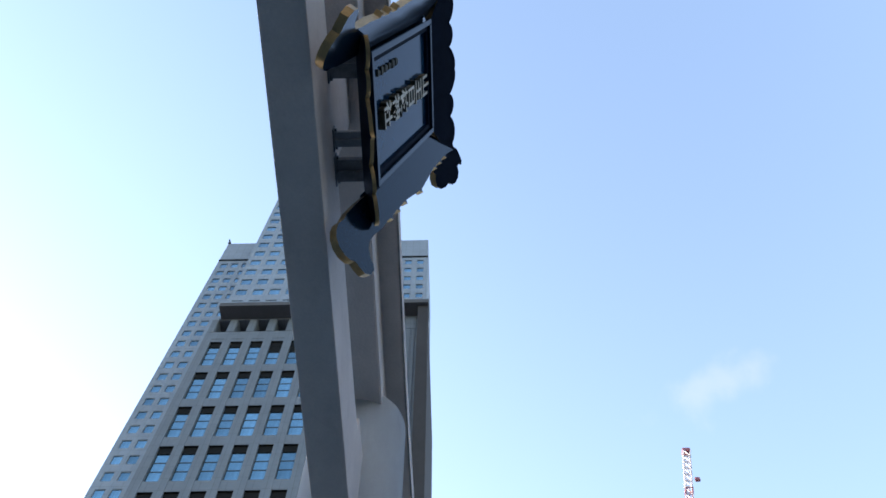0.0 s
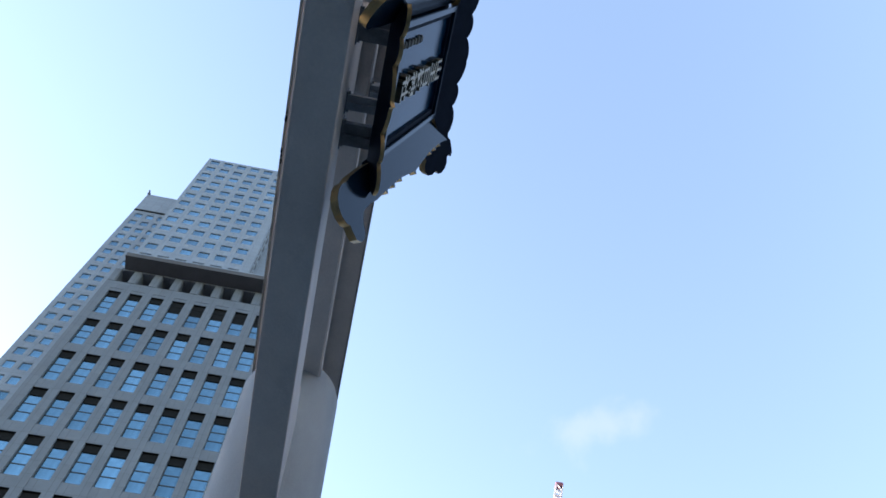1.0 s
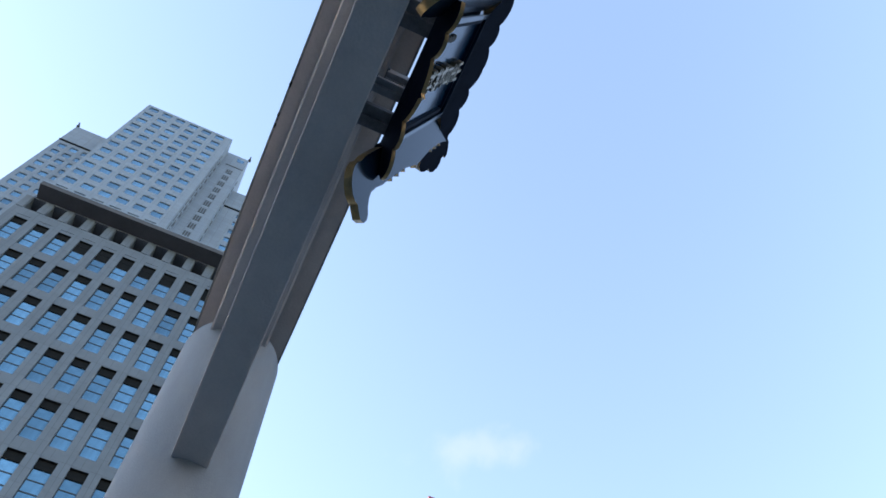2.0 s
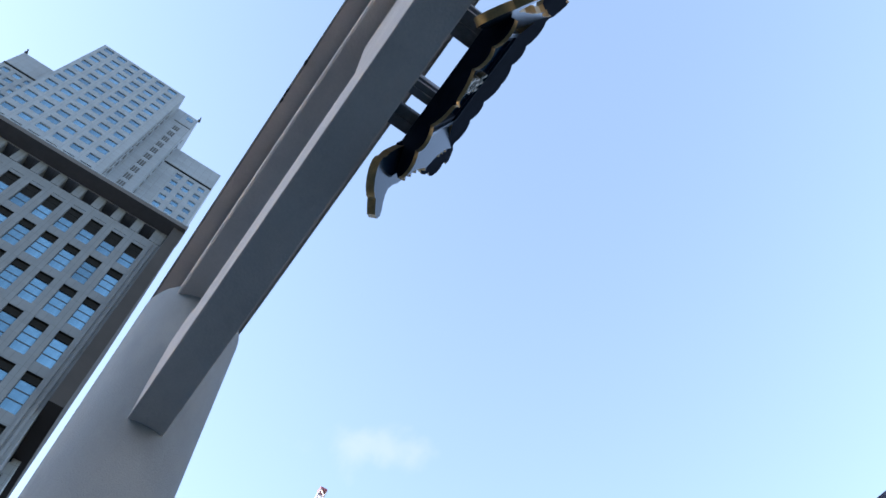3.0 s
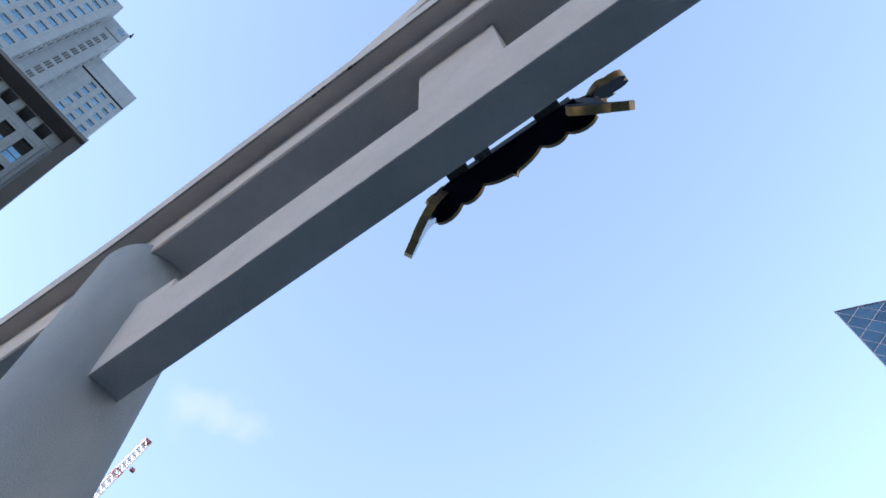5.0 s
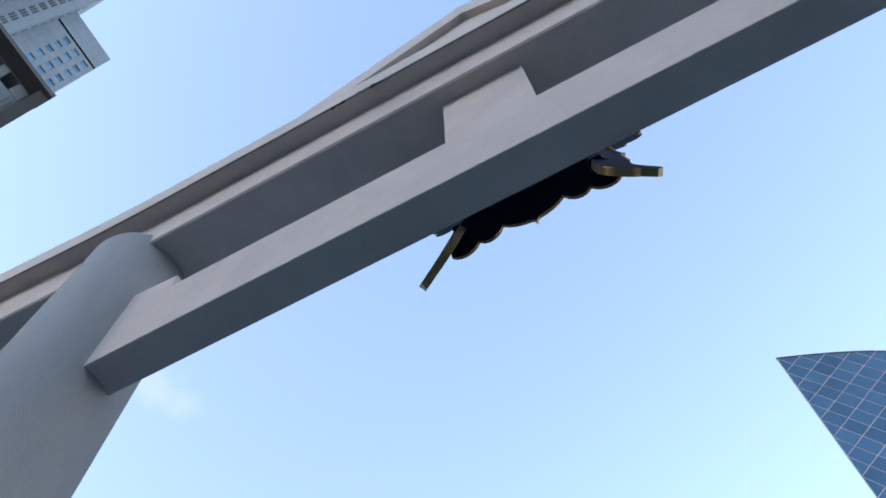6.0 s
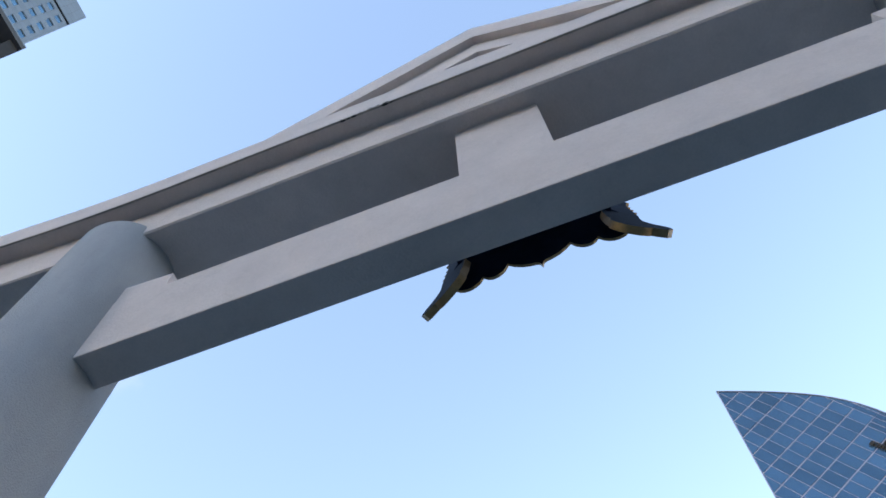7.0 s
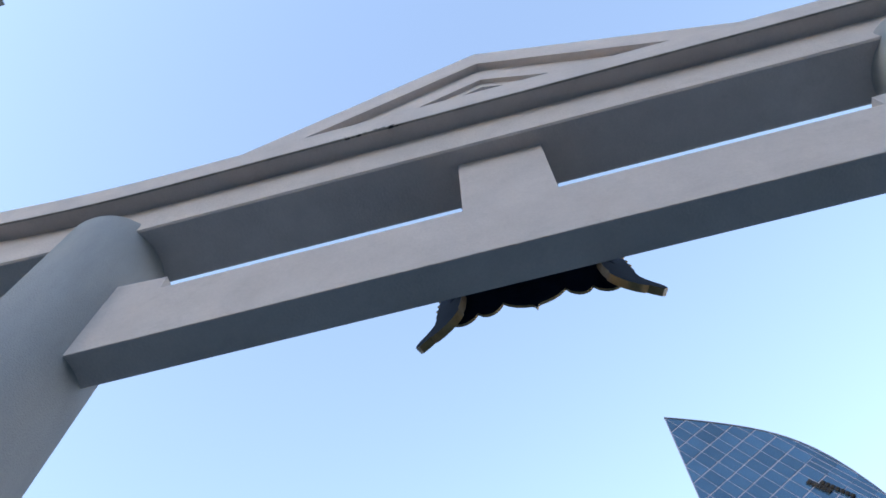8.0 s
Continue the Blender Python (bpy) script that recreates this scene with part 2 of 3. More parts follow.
def gate():
    g = thing("torii_gate", "large pale grey concrete torii gate with a triangular gable", "torii gate", (0, 0, 0))
    for sx in (-1, 1):
        bm = bmesh.new()
        n = 64
        rings = []
        for z, r in ((GZ, PR + 0.03), (0.4, PR + 0.02), (3, PR + 0.008), (6, PR), (8.8, PR - 0.005), (8.86, PR - 0.02), (8.89, PR - 0.06)):
            rings.append([bm.verts.new((sx * ((PX if sx < 0 else PXE) - 0.025 * (z - 5.5)) + r * math.cos(2 * math.pi * i / n), r * math.sin(2 * math.pi * i / n), z)) for i in range(n)])
        for a, b in zip(rings, rings[1:]):
            for i in range(n):
                bm.faces.new((a[i], a[(i + 1) % n], b[(i + 1) % n], b[i]))
        bm.faces.new(rings[0][::-1])
        bm.faces.new(rings[-1])
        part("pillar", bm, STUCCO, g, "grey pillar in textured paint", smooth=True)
    bm = bmesh.new()
    box(bm, -PX - 0.1, PX + 0.1, -NY, NY, NZ0, NZ1, 0.012)
    part("lower_beam", bm, CONCRETE, g)
    for sx in (-1, 1):
        bm = bmesh.new()
        xw = 3.05 if sx < 0 else 2.99
        z_in, z_out = NZ1 + 0.21, NZ1 + 0.30
        outline = [(sx * xw, NZ1 - 0.02), (sx * xw, z_in), (sx * (PX - 0.3), z_out), (sx * (PX - 0.3), NZ1 - 0.02)]
        prism(bm, outline, "y", -NY + 0.003, NY - 0.003)
        part("wedge", bm, CONCRETE, g)
    bm = bmesh.new()
    box(bm, -0.401, 0.401, -NY + 0.004, NY - 0.004, NZ1 - 0.01, SZ0 + 0.02, 0.008)
    part("centre_post", bm, CONCRETE, g)
    part("tie_beam", long_beam(SY, KEND - 0.45, SZ0, SZ1, 0.031, 0.054, 0.04, yc=-0.02), CONCRETE, g)
    part("cap_beam", long_beam(0.515, KEND, SZ1, SZ1 + KT, 0.054, 0.058, 0.08, yc=0.0), CONCRETE, g)
    # thin strips, darker than the concrete, along both lower edges of the cap
    for y in (-0.51, 0.51):
        part("edge_strip", long_beam(0.011, KEND - 0.02, SZ1 - 0.008, SZ1 + 0.012, 0.054, 0.054, 0.0, bevel=0.003, yc=y), EDGE_DARK, g, "thin dark strip along the cap beam's lower edge")
    # gable: two sloping outer bars, an inner set of bars behind them
    slope, top = 0.70, 12.67
    foot = SZ1 + KT - 0.02
    z = top
    for name, t, half in (("gable_bar", 0.6, 0.3), ("inner_gable_bar", 0.5, 0.2), ("gable_infill_bar", 0.16, 0.145)):
        for sx in (-1, 1):
            bm = bmesh.new()
            over = 0.0 if name == "gable_bar" else 0.2
            slim = 0.13 if name == "gable_bar" else 0.0
            prism(bm, [(0, z + over * slope), (sx * ((z - foot) / slope + over), foot), (sx * ((z - t - foot) / slope + slim), foot), (0, z - t)], "y", -half, half)
            part(name, bm, CONCRETE, g)
        z -= t + 0.003
    rnd = random.Random(3)
    for k in range(26):
        x = -1.5 + 0.6 * rnd.random()
        bm = bmesh.new()
        r = rnd.uniform(0.009, 0.03)
        bmesh.ops.create_icosphere(bm, subdivisions=1, radius=r, matrix=Matrix.Translation((x, -0.515 + 0.012 - rnd.random() * 0.01, SZ1 + rnd.uniform(-0.012, 0.03))) @ Matrix.Diagonal((1.5, 0.5, 0.8, 1)))
        part("moss_tuft", bm, MOSS, g)
    return g


gate()


# ---- plaque ----
def board(bm, outline, origin, e1, e2, thick, bare=0):
    """A flat board: the outline in (a, b) along e1, e2 from origin, its front there, its thickness behind; gilt edges."""
    o, a, b = Vector(origin), Vector(e1).normalized(), Vector(e2).normalized()
    nrm = a.cross(b)
    if nrm.y < 0:
        nrm = -nrm
    front = [bm.verts.new(o + a * p + b * q) for p, q in outline]
    back = [bm.verts.new(v.co - nrm * thick) for v in front]
    k = len(outline)
    bm.faces.new(front)
    rear = bm.faces.new(back[::-1])
    for i in range(k):
        f = bm.faces.new((front[i], back[i], back[(i + 1) % k], front[(i + 1) % k]))
        f.material_index = 2 if bare and (i < bare or i >= k - bare - 1) else 1
    rear.material_index = 2
    return bm


def lobes(points, bulge, n=7):
    """Joins notch points along an edge by outward arcs; each point is (along, out)."""
    out = []
    for (a0, b0), (a1, b1) in zip(points, points[1:]):
        for i in range(n):
            t = i / n
            out.append((a0 + (a1 - a0) * t, b0 + (b1 - b0) * t + bulge * math.sin(math.pi * t) ** 0.7))
    out.append(points[-1])
    return out


def glyphs(text, size, depth):
    """Solid letters in the built-in font, as a bmesh lying in x, z and facing +y, centred."""
    cu = bpy.data.curves.new("lettering", "FONT")
    cu.body, cu.size, cu.extrude, cu.offset = text, size, depth, 0.004
    cu.align_x, cu.align_y = "CENTER", "CENTER"
    ob = bpy.data.objects.new("lettering", cu)
    scene.collection.objects.link(ob)
    me = bpy.data.meshes.new_from_object(ob.evaluated_get(bpy.context.evaluated_depsgraph_get()))
    bpy.data.objects.remove(ob)
    bm = bmesh.new()
    bm.from_mesh(me)
    bpy.data.meshes.remove(me)
    # reads from the plaque's front, so the line of writing runs towards -x
    bmesh.ops.transform(bm, matrix=Matrix(((-1, 0, 0, 0), (0, 0, 1, 0), (0, 1, 0, 0), (0, 0, 0, 1))), verts=bm.verts)
    return bm


def plaque():
    """Local axes: x along the gate, y towards the front, z up the leaning plaque."""
    p = thing("shrine_plaque", "black lacquered shrine plaque with worn gold edges, leaning forward", "plaque")
    p.matrix_world = Matrix.Translation((0, 0.486, 6.81)) @ Matrix.Rotation(radians(-16), 4, "X")
    IN, V0, V1, DEEP = 0.5, 0.44, 1.94, -0.11     # inner corner of the flared boards
    TH = 0.07
    # backboard and recessed writing field
    bm = bmesh.new()
    box(bm, -0.60, 0.60, -0.206, -0.189, V0 - 0.015, V1 + 0.05, 0.006)
    part("backboard", bm, DULL_LACQUER, p)
    bm = bmesh.new()
    box(bm, -0.43, 0.43, -0.188, -0.15, V0 + 0.07, V1 - 0.07)
    part("field", bm, FIELD, p, "polished blue-black writing field, reflected sky blue in its colour")
    for name, o, i, y0, y1, mat in (("outer_moulding", IN + 0.02, IN - 0.03, -0.188, -0.10, LACQUER), ("inner_moulding", IN - 0.032, IN - 0.075, -0.188, -0.125, DULL_LACQUER)):
        d = o - IN
        e = IN - i
        for sx in (-1, 1):
            bm = bmesh.new()
            box(bm, min(sx * o, sx * i), max(sx * o, sx * i), y0, y1, V0 - d, V1 + d, 0.006)
            part(name, bm, mat, p)
        for a, b in ((V0 - d, V0 + e), (V1 - e, V1 + d)):
            bm = bmesh.new()
            box(bm, -i, i, y0, y1, a, b, 0.006)
            part(name, bm, mat, p)
    # blocks that close the lower corners between backboard and side boards
    for sx in (-1, 1):
        bm = bmesh.new()
        box(bm, min(sx * 0.54, sx * 0.63), max(sx * 0.54, sx * 0.63), -0.204, -0.13, 0.27, 0.52, 0.006)
        part("corner_block", bm, DULL_LACQUER, p)
    # bottom board, scalloped downwards, flared forward from the backboard
    e2 = Vector((0, 0.55, -0.835))
    notch = [(-0.70, 0.36), (-0.46, 0.33), (-0.25, 0.285), (0, 0.455), (0.25, 0.285), (0.46, 0.33), (0.70, 0.36)]
    middle = [(-0.21, 0.318), (-0.15, 0.35), (-0.09, 0.368), (-0.035, 0.378), (-0.015, 0.392), (0, 0.43), (0.015, 0.392), (0.035, 0.378), (0.09, 0.368), (0.15, 0.35), (0.21, 0.318)]
    edge = lobes(notch[:3], 0.062) + middle + lobes(notch[4:], 0.062)
    bm = bmesh.new()
    board(bm, [(-0.61, 0.06), (-0.67, 0.15)] + edge + [(0.67, 0.15), (0.61, 0.06)], (0, -0.197, 0.40), (1, 0, 0), e2, 0.03, bare=2)
    part("bottom_board", bm, [LACQUER, GILT, DULL_LACQUER], p, "scalloped black board edged in worn gold", smooth=True)
    # top board, scalloped upwards, with curled cloud ends
    e2 = Vector((0, 0.3, 0.954))
    notch = [(-0.72, 0.345), (-0.44, 0.315), (-0.22, 0.315), (0, 0.40), (0.22, 0.315), (0.44, 0.315), (0.72, 0.345)]
    edge = lobes(notch[:3], 0.06) + lobes(notch[2:4], 0.04)[1:] + lobes(notch[3:5], 0.04)[1:] + lobes(notch[4:], 0.06)[1:]
    curl = [(0.76, 0.36), (0.80, 0.42), (0.86, 0.47), (0.92, 0.51), (0.955, 0.50), (0.93, 0.455), (0.95, 0.43), (1.0, 0.45), (1.05, 0.44), (1.085, 0.39), (1.085, 0.33), (1.05, 0.27), (1.075, 0.21),
            (1.07, 0.13), (1.03, 0.06), (0.97, 0.03), (0.93, 0.04), (0.90, 0.0), (0.86, -0.02), (0.82, 0.03), (0.78, 0.1), (0.74, 0.19)]
    curl = [(a + 0.22 * max(0, a - 0.8), b) for a, b in curl]
    bm = bmesh.new()
    board(bm, [(-IN, 0)] + [(-a, b) for a, b in curl[::-1]] + edge + curl + [(IN, 0)], (0, DEEP, V1), (1, 0, 0), e2, TH)
    part("top_board", bm, [DULL_LACQUER, GILT, DULL_LACQUER], p, "scalloped black board with curled ends", smooth=True)
    SPIKES = ((2.02, 0.275), (1.86, 0.275), (1.70, 0.275), (1.17, 0.32), (0.80, 0.278), (0.62, 0.278), (0.44, 0.278))
    # side boards, notched outside, each with a long flared foot
    SI, SD = 0.55, -0.135
    for sx in (-1, 1):
        # three small spikes, a long dip, a point, then spikes again, each followed by a shallow hollow
        edge = []
        for a, b in SPIKES:
            edge += [(a + 0.012, b - 0.030), (a, b), (a - 0.035, b - 0.034)]
        foot = [(0.20, 0.252), (0.05, 0.238), (-0.07, 0.245), (-0.13, 0.28), (-0.165, 0.33), (-0.18, 0.385), (-0.215, 0.418), (-0.285, 0.42), (-0.345, 0.38), (-0.365, 0.31), (-0.368, 0.265),
                (-0.41, 0.235), (-0.445, 0.17), (-0.445, 0.10), (-0.415, 0.04), (-0.36, 0.0), (-0.29, -0.02), (-0.21, -0.012), (-0.12, -0.028), (0.0, -0.03), (0.15, -0.03), (0.34, -0.02)]
        outline = [(V1, -0.012), (2.27, 0.275), (2.2, 0.262)] + edge + foot
        bm = bmesh.new()
        board(bm, outline, (sx * SI, SD, 0), (0, 0, 1), (sx * 0.872, 0.49, 0), 0.06)
        part("side_board", bm, [LACQUER, GILT, DULL_LACQUER], p, "notched black board with a flared gilt-edged foot", smooth=True)
    # raised gilt characters, one under the other
    for k, ch in enumerate("山王日枝神社"):
        bm = glyphs(ch, 0.2, 0.025)
        bmesh.ops.scale(bm, vec=(1.08, 1, 0.95), verts=bm.verts)
        bm.normal_update()
        # side faces take the darker gilt, so their shade is in the colour
        for f in bm.faces:
            f.material_index = 0 if abs(f.normal.y) > 0.9 else 1
        bmesh.ops.translate(bm, vec=(-0.02, -0.124, 1.70 - 0.2 * k), verts=bm.verts)
        part("character", bm, [GILT_PALE, DARK_GILT], p, "raised pale gilt character")
    # small signature column, too small to read
    for k in range(6):
        w = (0.055, 0.07, 0.06)[k % 3]
        z = 0.62 + 0.085 * k
        bm = bmesh.new()
        box(bm, 0.32 - w / 2, 0.32 + w / 2, -0.15, -0.132, z, z + 0.022, 0.004)
        box(bm, 0.32 - w / 2 + 0.008, 0.32 + w / 2 - 0.012, -0.15, -0.132, z + 0.03, z + 0.05, 0.004)
        part("signature_bar", bm, DARK_GILT, p)
    return p


plaque()


def brackets():
    """Iron arms between the lower beam, the tie beam and the plaque's back."""
    for x0, x1, z0, z1, y0, y1, lab in ((-0.52, -0.34, 7.38, 7.46, NY, 0.45, "flat"), (-0.24, -0.12, 7.40, 7.45, NY, 0.45, "narrow"), (0.3, 0.52, 7.38, 7.46, NY, 0.45, "flat"),
                                       (-0.45, -0.33, 8.7, 8.84, SY - 0.02, 0.835, "narrow"), (0.33, 0.45, 8.7, 8.84, SY - 0.02, 0.835, "narrow")):
        b = thing("plaque_bracket", "dark iron bracket bolted between the beam and plaque", "bracket", ((x0 + x1) / 2, y0, (z0 + z1) / 2), group="plaque brackets")
        hx, hz, d = (x1 - x0) / 2, (z1 - z0) / 2, y1 - y0
        bm = bmesh.new()
        box(bm, -hx, hx, 0.012, d, -hz, -hz + 0.02, 0.003)
        box(bm, -hx, -hx + 0.02, 0.012, d, -hz + 0.021, hz, 0.003)
        box(bm, hx - 0.02, hx, 0.012, d, -hz + 0.021, hz, 0.003)
        box(bm, -0.008, 0.008, 0.013, d - 0.004, -hz - 0.03, -hz - 0.001, 0.002)
        part("arm", bm, IRON if lab == "flat" else LIT_IRON, b)
        bm = bmesh.new()
        box(bm, -hx - 0.03, hx + 0.03, 0, 0.011, -hz - 0.03, hz + 0.03, 0.002)
        part("fixing_plate", bm, IRON, b)
        for sx in (-1, 1):
            bm = bmesh.new()
            bmesh.ops.create_cone(bm, cap_ends=True, segments=6, radius1=0.014, radius2=0.012, depth=0.018, matrix=Matrix.Translation((sx * (hx + 0.012), 0.02, 0)) @ Matrix.Rotation(radians(90), 4, "X"))
            part("bolt", bm, IRON, b)


brackets()


# ---- office tower ----
def grid_wall(y0, y1, z0, z1, cols, rows, w, h, depth, set_back=0.06):
    """A wall facing +x whose openings start at the given columns and rows."""
    bm = bmesh.new()
    edges = [y0] + [v for c in cols for v in (c, c + w)] + [y1]
    for a, b in zip(edges[::2], edges[1::2]):
        box(bm, -depth, 0, a, b, z0, z1)
    zs = [z0] + [v for r in rows for v in (r, r + h)] + [z1]
    for c in cols:
        for a, b in zip(zs[::2], zs[1::2]):
            if b - a > 0.01:
                box(bm, -depth, -set_back, c, c + w, a, b)
    return bm


def window_mesh(w, h, mull, trans, frame_w=0.09, mat=None):
    bm = bmesh.new()
    f = frame_w
    box(bm, -0.1, 0, 0, w, 0, f)
    box(bm, -0.1, 0, 0, w, h - f, h)
    for y in (0, *[w * i / (mull + 1) - f / 2 for i in range(1, mull + 1)], w - f):
        box(bm, -0.1, 0, y, y + f, f, h - f)
    for z in trans:
        box(bm, -0.1, -0.005, f, w - f, z * h - f * 0.95, z * h + f * 0.95)
    me = bpy.data.meshes.new("window_frame")
    bm.to_mesh(me)
    bm.free()
    me.materials.append(mat or DARK_FRAME)
    return me


def pane_mesh(w, h, mat):
    bm = bmesh.new()
    box(bm, -0.06, 0, 0.02, w - 0.02, 0.02, h - 0.02)
    me = bpy.data.meshes.new("pane")
    bm.to_mesh(me)
    bm.free()
    me.materials.append(mat)
    return me


def windows(parent, x, cols, rows, w, h, mull, trans, recess, head=0.0, dim=()):
    """Frames with a pane each; head: the share of the height that a dark head panel fills, its lining painted shade."""
    fr, pa = window_mesh(w, h, mull, trans, mat=DARK_FRAME if head else PALE_GRANITE), pane_mesh(w, h, GLASS)
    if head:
        # black head panel; its lining puts the soffit's shade in as a part
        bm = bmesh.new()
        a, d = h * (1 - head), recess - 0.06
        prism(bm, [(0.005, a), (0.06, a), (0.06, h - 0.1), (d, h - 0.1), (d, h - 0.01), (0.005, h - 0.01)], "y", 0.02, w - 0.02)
        hm = bpy.data.meshes.new("head_shade_panel")
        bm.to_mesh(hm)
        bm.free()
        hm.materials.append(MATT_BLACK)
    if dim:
        # black panel over the upper glass of the windows listed in dim
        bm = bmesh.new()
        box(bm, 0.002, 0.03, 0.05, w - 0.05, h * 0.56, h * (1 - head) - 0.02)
        dm = bpy.data.meshes.new("upper_black_panel")
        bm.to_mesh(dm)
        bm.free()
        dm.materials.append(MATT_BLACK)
    for c in cols:
        for r in rows:
            wd = shared("window", fr, parent, (x - recess, c, r))
            shared("pane", pa, wd, (-0.05, 0, 0))
            if head:
                shared("head_shade_panel", hm, wd)
            if (c, r) in dim:
                shared("upper_black_panel", dm, wd)


def tower():
    t = thing("office_tower", "tall grey granite office tower with blue windows and stepped top", "building", (-75.5, 0, 0))
    # lower block, front at x = 0 of the tower
    cols = [-42.6 + 3.76 * i for i in range(10)]
    rows = [122.1 - 10.04 * i for i in range(11)][::-1]
    part("lower_wall", grid_wall(-44.2, -4.4, GZ, 130.9, cols, rows, 2.28, 7.85, 1.5), GRANITE, t)
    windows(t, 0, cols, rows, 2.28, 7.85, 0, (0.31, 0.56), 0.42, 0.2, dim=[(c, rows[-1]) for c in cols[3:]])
    gcols = [c - 0.2 for c in cols]
    # gallery: a sill band, a head band and a round-edged pier between each pair of openings
    for name, z0, z1 in (("gallery_sill", 130.904, 133.4), ("gallery_head", 137.85, 138.2)):
        bm = bmesh.new()
        box(bm, -2.6, 0, -44.2, -4.4, z0, z1)
        part(name, bm, GRANITE, t)
    edges = [-44.2] + [v for c in gcols for v in (c, c + 2.15)] + [-4.4]
    for y0, y1 in zip(edges[::2], edges[1::2]):
        bm = bmesh.new()
        box(bm, -2.6, -0.12, y0, y1, 133.404, 137.846)
        box(bm, -0.116, 0.1, y0 + 0.12, y1 - 0.12, 133.404, 137.846, 0.09)
        part("gallery_pier", bm, GRANITE, t)
    for y in (-6.1, -5.35):
        bm = bmesh.new()
        box(bm, 0.003, 0.22, y, y + 0.42, GZ, 132.5)
        part("corner_strip", bm, GRANITE, t)
    bm = bmesh.new()
    box(bm, -30, -1.45, -44.2, -4.4, GZ, 130.85)
    box(bm, -30, -2.55, -44.2, -4.4, 130.86, 138.2)
    part("lower_core", bm, DARK_FRAME, t)
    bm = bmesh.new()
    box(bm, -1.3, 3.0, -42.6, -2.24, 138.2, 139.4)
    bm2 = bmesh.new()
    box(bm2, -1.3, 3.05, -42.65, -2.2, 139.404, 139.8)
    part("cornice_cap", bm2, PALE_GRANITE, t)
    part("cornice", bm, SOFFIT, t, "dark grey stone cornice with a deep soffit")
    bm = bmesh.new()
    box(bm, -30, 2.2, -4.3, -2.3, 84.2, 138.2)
    part("side_fin", bm, FIN, t, "dark stone side fin, its shade in the colour")
    # upper block
    ucols = [-42.6 + 3.46 * i for i in range(6)]
    urows = [201.8 - 4.78 * i for i in range(13)][::-1]
    part("upper_wall", grid_wall(-43.4, -21.1, 139.4, 205.5, ucols, urows, 2.3, 2.5, 0.4, 0.0), PALE_GRANITE, t)
    bpy.data.objects["upper_wall"].location.x = -0.5
    windows(t, -0.5, ucols, urows, 2.3, 2.5, 0, (), 0.12)
    bm = bmesh.new()
    box(bm, -30, -0.9, -43.4, -21.1, 139.4, 205.3)
    part("upper_core", bm, PALE_GRANITE, t)
    bm = bmesh.new()
    box(bm, -30, -4.5, -43.0, -15.4, 139.4, 206.3)
    part("middle_block", bm, PALE_GRANITE, t)
    # slatted louvres on the middle block, slots on the side of the upper block
    for k in range(12):
        z = 193.0 - 4.35 * k
        for j in range(3):
            bm = bmesh.new()
            y = -18.75 + 0.52 * j
            box(bm, -4.55, -4.42, y, y + 0.36, z - 0.3, z + 2.3)
            part("louvre", bm, LOUVRE, t)
        for x in (-3.9, -3.3, -1.9):
            bm = bmesh.new()
            box(bm, x, x + 0.28, -21.15, -21.02, z + (0.9 if x < -3.5 else -0.6), z + 2.4)
            part("side_slot", bm, LOUVRE, t)
        bm = bmesh.new()
        box(bm, -6.9, -6.3, -15.45, -15.32, z, z + 1.9)
        part("side_slot", bm, LOUVRE, t)
    bm = bmesh.new()
    box(bm, -4.55, -4.46, -18.0, -16.2, 202.4, 204.6)
    part("attic_window", bm, GLASS, t)
    bm = bmesh.new()
    box(bm, -4.55, -4.42, -19.8, -15.4, 198.0, 198.45)
    part("parapet_joint", bm, DARK_FRAME, t)
    for x, y, z in ((-4.6, -15.3, 206.3), (-8.6, -55.0, 193.3)):
        bm = bmesh.new()
        box(bm, x - 0.3, x + 0.4, y - 0.35, y + 0.35, z, z + 0.6, 0.1)
        box(bm, x - 0.15, x + 1.0, y - 0.15, y + 0.15, z + 0.61, z + 0.85)
        part("roof_davit", bm, DARK_FRAME, t)
    # wings behind
    for a, b in ((-55.2, -43.0), (-17.0, -3.1)):
        wc = [a + 1.0 + 2.65 * i for i in range(4)] if a < -40 else [-11.65 + 2.93 * i for i in range(3)]
        wr = [179.1 - (4.05 if a < -40 else 4.35) * i for i in range(26)][::-1]
        o = part("wing_wall", grid_wall(a, b, GZ, 193.3, wc, wr, 1.7, 2.2, 0.4, 0.0), PALE_GRANITE, t)
        o.location.x = -8.5
        windows(t, -8.5, wc, wr, 1.7, 2.2, 0, (), 0.12)
        bm = bmesh.new()
        box(bm, -30, -8.9, a, b, GZ, 193.1)
        part("wing_core", bm, PALE_GRANITE, t)
        bm = bmesh.new()
        box(bm, -8.6, -8.3, a + 0.02, b - 0.02, 182.8, 183.35)
        part("parapet_joint", bm, MATT_BLACK, t)
    return t


tower()


# ---- glass building ----
def clip(poly, px, pz, nx, nz):
    """The part of a polygon on the side of a line that its normal points to."""
    out = []
    for (ax, az), (bx, bz) in zip(poly, poly[1:] + poly[:1]):
        da, db = (ax - px) * nx + (az - pz) * nz, (bx - px) * nx + (bz - pz) * nz
        if da >= 0:
            out.append((ax, az))
        if da * db < 0:
            t = da / (da - db)
            out.append((ax + (bx - ax) * t, az + (bz - az) * t))
    return out


def crown(x):
    return 90.77 - 0.5 * x - 0.0079 * x ** 2 - 1.68e-7 * x ** 6


